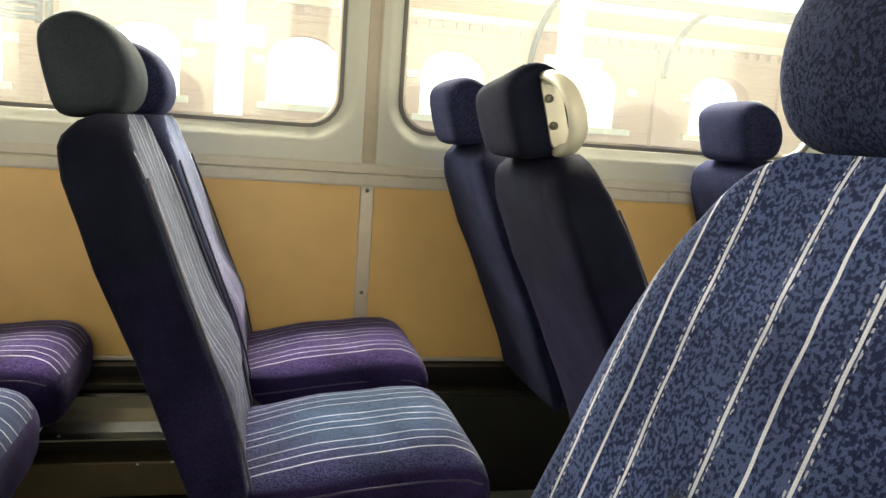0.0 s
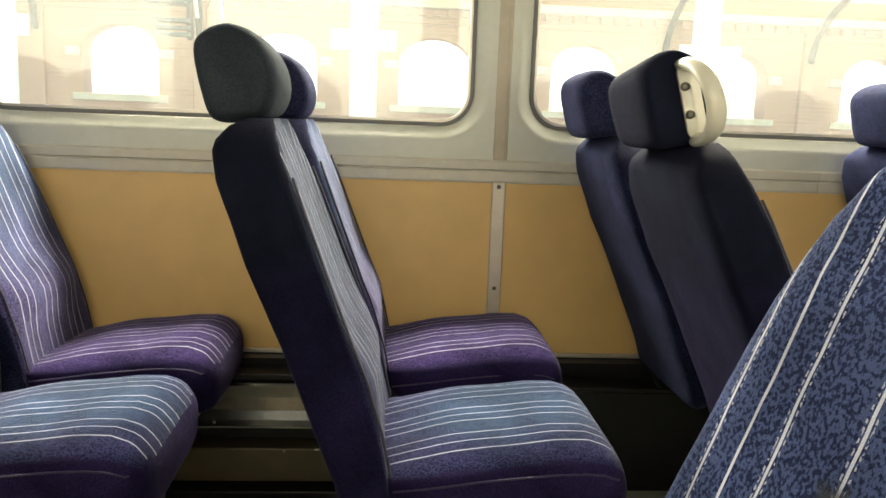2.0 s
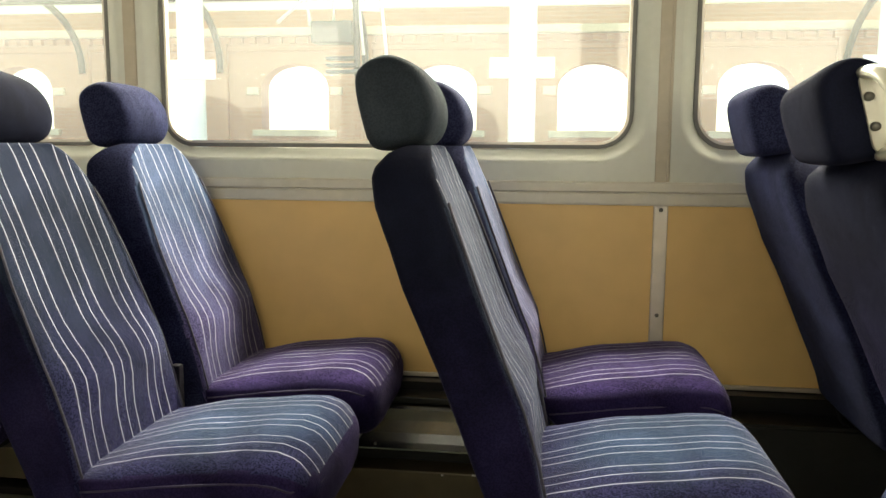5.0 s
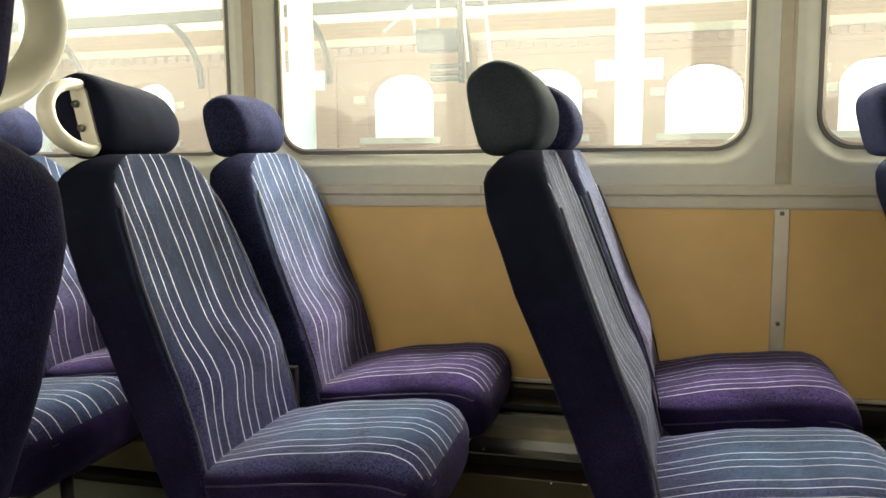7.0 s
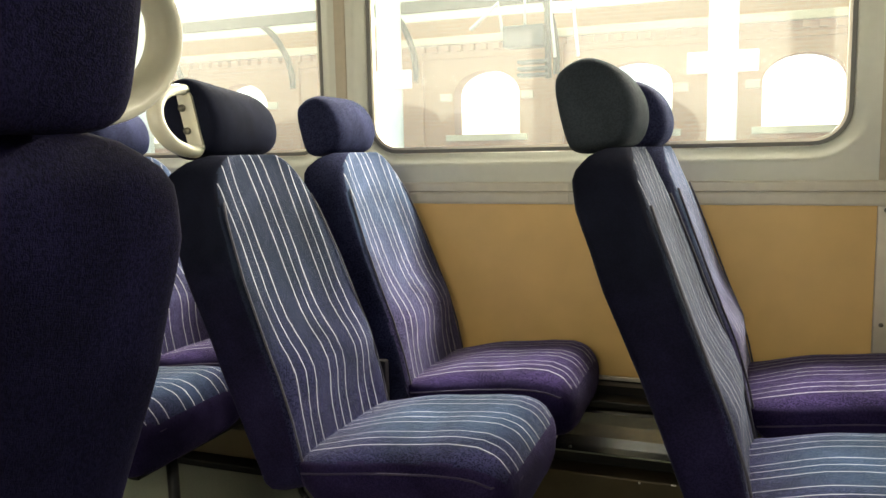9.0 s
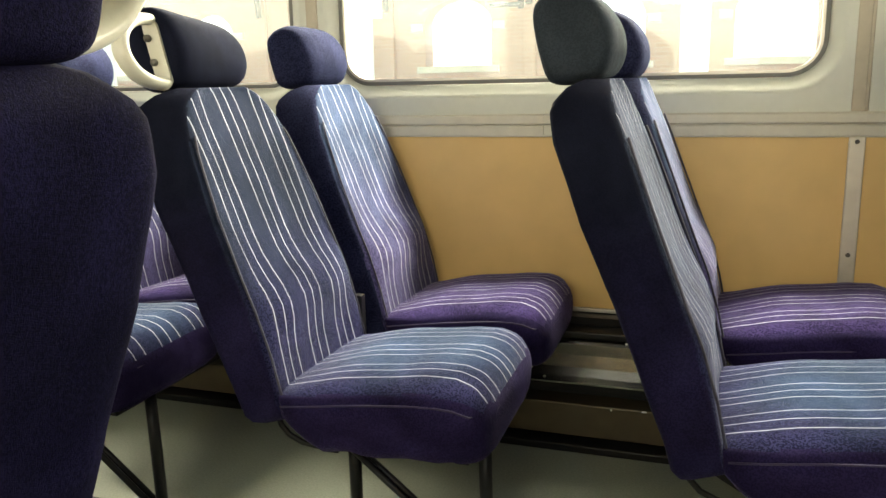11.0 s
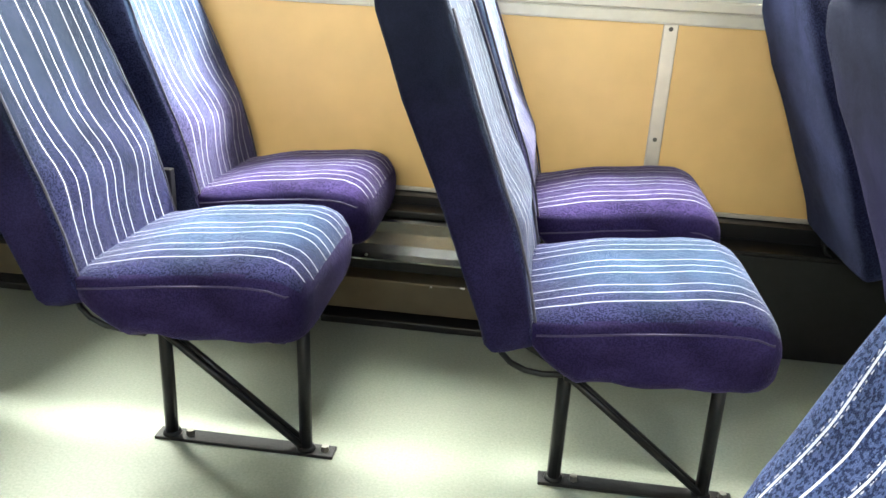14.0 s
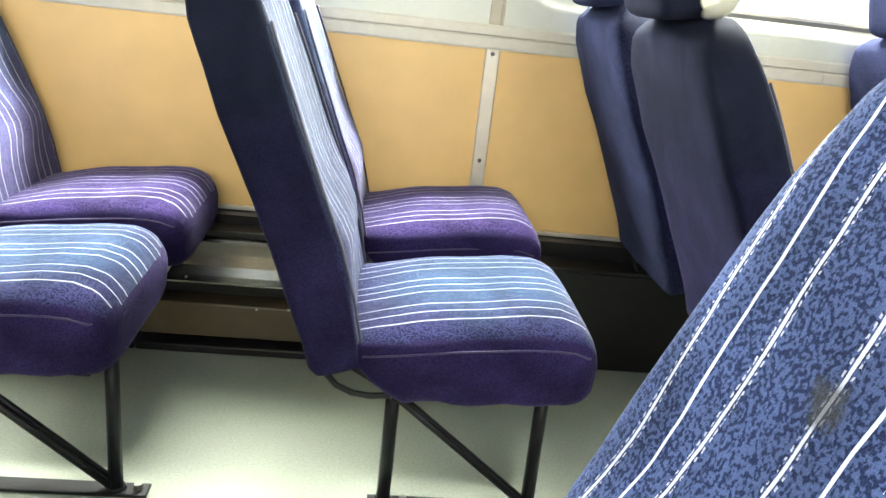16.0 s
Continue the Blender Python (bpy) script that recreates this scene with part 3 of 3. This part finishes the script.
def edge_piping_mesh(side):
    """Worn piping where the front panel of the backrest meets one of its sides."""
    c = math.cos(math.pi / 4) ** 0.25
    pts = []
    for z in np.linspace(0.40, 0.895, 18):
        f, r, w, wr = (lerp(t, z) for t in (FRONT, REAR, WIDE, WIDER))
        pts.append(((f + r) / 2 + (f - r) / 2 * c + 0.0015, side * ((w * (1 + c) + wr * (1 - c)) / 2 * c + 0.001), z))
    return tube(bmesh.new(), pts, 0.0025, 6)


MESHES = {}


def shared(name, build, mats, parent, label="", at=(0, 0, 0)):
    """A part whose mesh is built once for all seats."""
    if name + label not in MESHES:
        ob = part(name, build(), mats, parent, label)
        MESHES[name + label] = ob.data
    else:
        ob = new(name, MESHES[name + label])
        ob.parent = parent
        if label:
            tagged(ob, label)
    ob.location = at
    return ob


def handle_on(headrest, side, far=1):
    """The plastic grab loop at the aisle end of a headrest."""
    y = side * 0.112
    bm = bmesh.new()
    ring = rounded(-0.272, -0.238, 0.990, 1.116, 0.018)
    tilt = [(x - (z - 1.05) * 0.22, z) for x, z in ring]
    loft(bm, [[(x, y + side * d, z) for x, z in tilt] for d in (-0.004, 0.006)])
    loop = part("grab_handle", bm, PLASTIC, headrest, "cream plastic grab handle", smooth=False)
    pts = []
    for k in range(25):
        a = math.pi * k / 24
        z = 1.054 + 0.061 * math.cos(a)
        pts.append((-0.256 - (z - 1.05) * 0.22, y + side * (0.002 + 0.098 * math.sin(a) ** 0.90), z))
    part("loop", tube(bmesh.new(), pts, 0.0110, 12, rx=0.017), PLASTIC, loop)
    for z in (1.079, 1.034):
        part("screw", disc(bmesh.new(), (-0.264 - (z - 1.05) * 0.22, y + side * 0.008, z), (0, side, 0), 0.0078, 0.009), SCREW, loop)


def double_seat(aisle, handle, shift=0.0):
    """Two seats side by side facing +x on one frame; aisle: the side (-1 or 1 along y) on which the aisle lies. Origin between the seats, on the floor."""
    e = new("double_seat")
    gap = 0.257
    for side in (aisle, -aisle):
        at = (0, side * gap, 0)
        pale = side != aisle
        shared("backrest", backrest_mesh, [PLAIN_LIT if pale else PLAIN, STRIPED_LIT if pale else STRIPED], e, "reclined backrest in a window-lit tone with woven stripes" if pale else "reclined backrest with pale woven stripes on its front", at)
        shared("seat_cushion", cushion_mesh, [PLAIN_VIOLET, STRIPED_VIOLET if pale else STRIPED], e, "seat cushion with a violet light cast and pale woven stripes" if pale else "seat cushion with pale woven stripes", (0, side * gap, 0.020 if side != aisle and not handle else 0))
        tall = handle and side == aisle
        h = shared("headrest", (lambda: headrest_mesh(aisle)) if tall else headrest_mesh, [PLAIN_LIT if pale else PLAIN if handle else PLAIN_HAZED], e, "plain blue headrest in a window-lit tone" if pale else "plain charcoal headrest, taller at its grab handle" if tall else "plain headrest in a glare-veiled grey-green", (-0.016 if handle else 0, side * gap, 0))
        if handle and side == aisle:
            handle_on(h, aisle)
        shared("seam_piping", piping_mesh, [SEAM], e, "", at)
        for edge, words in ((-1, "worn grey piping"), (1, "worn grey edge piping")):
            shared("edge_piping", lambda: edge_piping_mesh(edge), [WELT], e, words, at)
    ya = aisle * (gap + 0.035)
    part("floor_plate", box(bmesh.new(), 0.035, 0.412, ya - 0.02, ya + 0.02, 0.0, 0.007, 0.002), DARK, e, smooth=False)
    for x, dx in ((0.066, 0.0), (0.352, -0.004)):
        part("leg", tube(bmesh.new(), [(x, ya, 0.006), (x + dx, ya, 0.32)], 0.0135, 10), DARK, e, smooth=True)
        part("weld", disc(bmesh.new(), (x, ya, 0.010), (0, 0, 1), 0.020, 0.008), DARK, e)
    for x in (0.105, 0.392):
        part("bolt", disc(bmesh.new(), (x, ya, 0.012), (0, 0, 1), 0.009, 0.012, 6), SCREW, e, smooth=False)
    for dy in (-0.009, 0.009):
        part("brace", tube(bmesh.new(), [(0.0, ya + dy, 0.30), (0.345, ya + dy, 0.018)], 0.0075, 8), DARK, e)
    for x, z in ((0.07, 0.312), (0.335, 0.325)):
        part("cross_rail", box(bmesh.new(), x - 0.014, x + 0.014, -0.40, 0.40, z - 0.028, z - 0.008, 0.003), DARK, e, smooth=False)
    for side in (aisle, -aisle):
        yb = side * (gap + 0.11)
        part("back_bracket", tube(bmesh.new(), [(-0.062, yb, 0.366), (-0.066, yb, 0.340), (-0.058, yb, 0.314), (-0.040, yb, 0.294), (-0.012, yb, 0.281), (0.02, yb, 0.277), (0.08, yb, 0.282), (0.16, yb, 0.297)], 0.006, 8), DARK, e)
        bm = bmesh.new()
        prof = [(-0.06, 0.37), (0.0, 0.36), (0.05, 0.318), (0.19, 0.318), (0.19, 0.300), (0.03, 0.300), (-0.03, 0.335)]
        loft(bm, [[(x, yb + d, z) for x, z in prof] for d in (-0.004, 0.004)])
        part("side_plate", bm, DARK, e, smooth=False)
    part("hinge_plate", box(bmesh.new(), -0.058, -0.036, -0.012, 0.012, 0.36, 0.49, 0.003), DARK, e, smooth=False)
    return e


ROW_X = {-4: -3.45, -3: -2.66, -2: -1.865, -1: -1.075, 0: -0.285, 1: 0.497, 2: 1.235, 3: 2.0}
label_h = "double seat in dark blue striped cloth with a cream grab handle"
label_p = "double seat in dark blue striped cloth on a black steel frame"
with_handle = double_seat(-1, True)
plain = double_seat(-1, False)
far_rows = {-4: True, -3: False, -2: True, -1: True, 0: False, 1: True, 2: False, 3: True}
used = set()
for k, has in far_rows.items():
    src = with_handle if has else plain
    m = pose(ROW_X[k], -0.497, 0)
    if has in used:
        s = copy_thing(src, m)
    else:
        src.matrix_basis = m
        s = src
        used.add(has)
    tagged(s, label_h if has else label_p, "train seat", "seats along the window side")
    # these two lean back further than the others
    lean = {1: -3.3, 2: -2.0}.get(k)
    if lean:
        for o in s.children:
            if o.name.split(".")[0] in ("backrest", "headrest", "edge_piping"):
                o.matrix_basis = pose(0, 0, 0.40, 0, lean * (0.6 if o.location.y > 0 else 1)) @ pose(0, 0, -0.40) @ o.matrix_basis
NEWER = {}
for k, x in ((-3, -2.875), (-2, -1.985), (-1, -1.070), (0, -0.18), (1, 0.71), (2, 1.60)):
    s = copy_thing(with_handle if k != 0 else plain, pose(x, {-1: -2.045, 0: -2.042}.get(k, -2.057), 0.0, 0, 0, 180) @ Matrix.Diagonal((1, 1, 1.014 if k == 0 else 1.028, 1)))
    cloth = PLAIN_NEWER if k == 0 else PLAIN_SHADED
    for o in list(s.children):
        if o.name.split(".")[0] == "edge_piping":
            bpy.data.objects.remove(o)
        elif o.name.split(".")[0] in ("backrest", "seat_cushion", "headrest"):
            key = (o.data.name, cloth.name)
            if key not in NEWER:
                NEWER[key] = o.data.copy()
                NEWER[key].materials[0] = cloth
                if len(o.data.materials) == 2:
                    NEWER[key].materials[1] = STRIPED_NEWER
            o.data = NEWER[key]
            if o.children:
                o.location.y += 0.016
    tagged(s, label_h if k != 0 else label_p, "train seat", "seats across the aisle")

# ---- outside ----
ground = tagged(link(boxed(-900, 900, -900, 900, -1.3, -1.2), "ground", GROUND, smooth=False), "pale track bed and platforms of a station", "ground", kind="structure")


# Added out of view to cut the sky light entering from the south.
tagged(link(boxed(-40, 40, -6.6, -6.0, -1.2, 3.4), "wall_station_south", BRICK, smooth=False), "unseen brick wall added to block sky light from the south", "wall", kind="structure")


def arch(x0, x1, z0, spring, rise, n=14):
    pts = [(x1, z0), (x1, spring)]
    for k in range(1, n):
        a = math.pi * k / n
        pts.append(((x0 + x1) / 2 + (x1 - x0) / 2 * math.cos(a), spring + rise * math.sin(a)))
    return pts + [(x0, spring), (x0, z0)]


def station_building():
    e = new("station_building")
    yb, step = 13.0, 2.87
    for k in range(-9, 7):
        xa = -0.885 + step * k
        xb = xa + step
        hole = arch(xa + 0.76, xb - 0.76, 1.28, 2.06, 0.47)
        bm = bmesh.new()
        i, o = holed(bm, hole, (xa, xb, -1.2, 4.0), yb)
        loft(bm, [o, i, [(x, yb + 0.45, z) for x, _, z in i], [(x, yb + 0.45, z) for x, _, z in o]], cap=False)
        part("wall_bay", bm, BRICK, e, "red brick bay with an arched opening", smooth=False)
        part("sill", box(bmesh.new(), xa + 0.6, xb - 0.6, yb - 0.1, yb + 0.3, 1.15, 1.28, 0.01), STONE, e, smooth=False)
        part("pilaster", box(bmesh.new(), xa - 0.12, xa + 0.12, yb - 0.1, yb, -1.2, 3.05, 0.01), BRICK, e, smooth=False)
        for xx in (xa + 0.60, xb - 0.60):
            part("impost", box(bmesh.new(), xx - 0.12, xx + 0.12, yb - 0.05, yb + 0.1, 1.95, 2.10, 0.01), STONE, e, smooth=False)
        for j in range(11):
            part("dentil", boxed(xa + 0.06 + j * step / 11, xa + 0.18 + j * step / 11, yb - 0.12, yb, 2.92, 3.04), BRICK, e, smooth=False)
    xa, xb = -0.885 - step * 9, -0.885 + step * 7
    part("cornice", box(bmesh.new(), xa, xb, yb - 0.18, yb, 3.05, 3.20, 0.02), STONE, e, smooth=False)
    part("string_course", box(bmesh.new(), xa, xb, yb - 0.06, yb, 2.78, 2.86, 0.01), BRICK, e, smooth=False)
    return tagged(e, "red brick station building with bright arched openings", "building")


station_building()


def canopy_column(x):
    e = new("canopy_column")
    e.location = (x, 8.6, -1.2)
    part("shaft", tube(bmesh.new(), [(0, 0, 0), (0, 0, 5.0)], 0.18, 18), STEELOUT, e)
    part("base", box(bmesh.new(), -0.24, 0.24, -0.24, 0.24, 0, 0.5, 0.03), STEELOUT, e, smooth=False)
    part("sign_board", box(bmesh.new(), -0.42, 0.42, -0.2, -0.16, 3.07, 3.33, 0.01), STEELOUT, e, smooth=False)
    return tagged(e, "white painted iron platform canopy column", "column", "canopy columns")


for k in range(-4, 4):
    canopy_column(-0.65 + 4.6 * k)


def glazing():
    m = material("wired canopy glass", (0.62, 0.72, 0.60), 0.5, vary=0.06, grain=3)
    N, L = m.node_tree.nodes, m.node_tree.links
    tr, mx = N.new("ShaderNodeBsdfTranslucent"), N.new("ShaderNodeMixShader")
    tr.inputs[0].default_value = (0.42, 0.52, 0.40, 1)
    mx.inputs[0].default_value = 0.7
    L.new(N["Principled BSDF"].outputs[0], mx.inputs[1])
    L.new(tr.outputs[0], mx.inputs[2])
    clear, half = N.new("ShaderNodeBsdfTransparent"), N.new("ShaderNodeMixShader")
    half.inputs[0].default_value = 0.20
    L.new(mx.outputs[0], half.inputs[1])
    L.new(clear.outputs[0], half.inputs[2])
    L.new(half.outputs[0], N["Material Output"].inputs[0])
    return m


def canopy():
    """Glazed platform roof on iron ribs between the columns and the building."""
    e = new("platform_canopy")
    glaz = glazing()
    ya, yb, za, zb = 7.2, 13.0, 3.75, 3.55
    xa, xb = -26.0, 19.0
    bm = bmesh.new()
    loft(bm, [[(x, ya, za), (x, yb, zb), (x, yb, zb + 0.02), (x, ya, za + 0.02)] for x in (xa, xb)])
    part("glazing", bm, glaz, e, "pale green wired roof glass", smooth=False)
    part("purlin", box(bmesh.new(), xa, xb, 11.0, 11.14, 3.38, 3.58, 0.01), GIRDER, e, smooth=False)
    for k in range(-9, 7):
        x = -0.885 + 2.87 * k
        pts = [(x + 0.10 * t, 12.86 - 1.8 * (1 - math.cos(t * 1.45)), 2.36 + 1.2 * math.sin(t * 1.5)) for t in np.linspace(0, 1, 10)]
        part("bracket", tube(bmesh.new(), pts, 0.065, 8), GIRDER, e)
    return tagged(e, "pale glazed platform canopy on grey-green iron ribs", "canopy")


canopy()


def line_equipment():
    """Switch gear and struts hung between the platforms."""
    e = new("overhead_line_equipment")
    e.location = (-3.1, 9.5, 0)
    part("post", tube(bmesh.new(), [(-0.02, 0, 3.9), (0.0, 0, 2.0)], 0.05, 10), GIRDER, e)
    part("switch_box", box(bmesh.new(), -0.66, -0.03, -0.15, 0.15, 2.46, 2.78, 0.03), GIRDER, e, smooth=False)
    for z in (2.06, 2.15, 2.25):
        part("shelf_bar", box(bmesh.new(), -0.45, 0.02, -0.12, 0.12, z - 0.025, z + 0.025, 0.01), GIRDER, e, smooth=False)
    part("strut", tube(bmesh.new(), [(-1.20, 0, 2.78), (-0.76, 0, 3.14), (-0.70, 0, 2.72)], 0.03, 8), STEELOUT, e)
    for z in (2.95, 3.08, 3.20):
        part("rung", tube(bmesh.new(), [(-0.02, 0, z), (0.34, 0, z - 0.02)], 0.022, 8), STEELOUT, e)
    for x in (0.0, 0.34):
        part("stile", tube(bmesh.new(), [(x, 0, 3.9), (x + 0.04, 0, 2.9), (x + 0.10, 0, 2.3)], 0.025, 8), STEELOUT, e)
    part("hanger", tube(bmesh.new(), [(-0.35, 0, 3.9), (-0.35, 0, 2.7)], 0.02, 8), STEELOUT, e)
    return tagged(e, "hanging overhead line gear with grey box and white struts", "line equipment")


line_equipment()
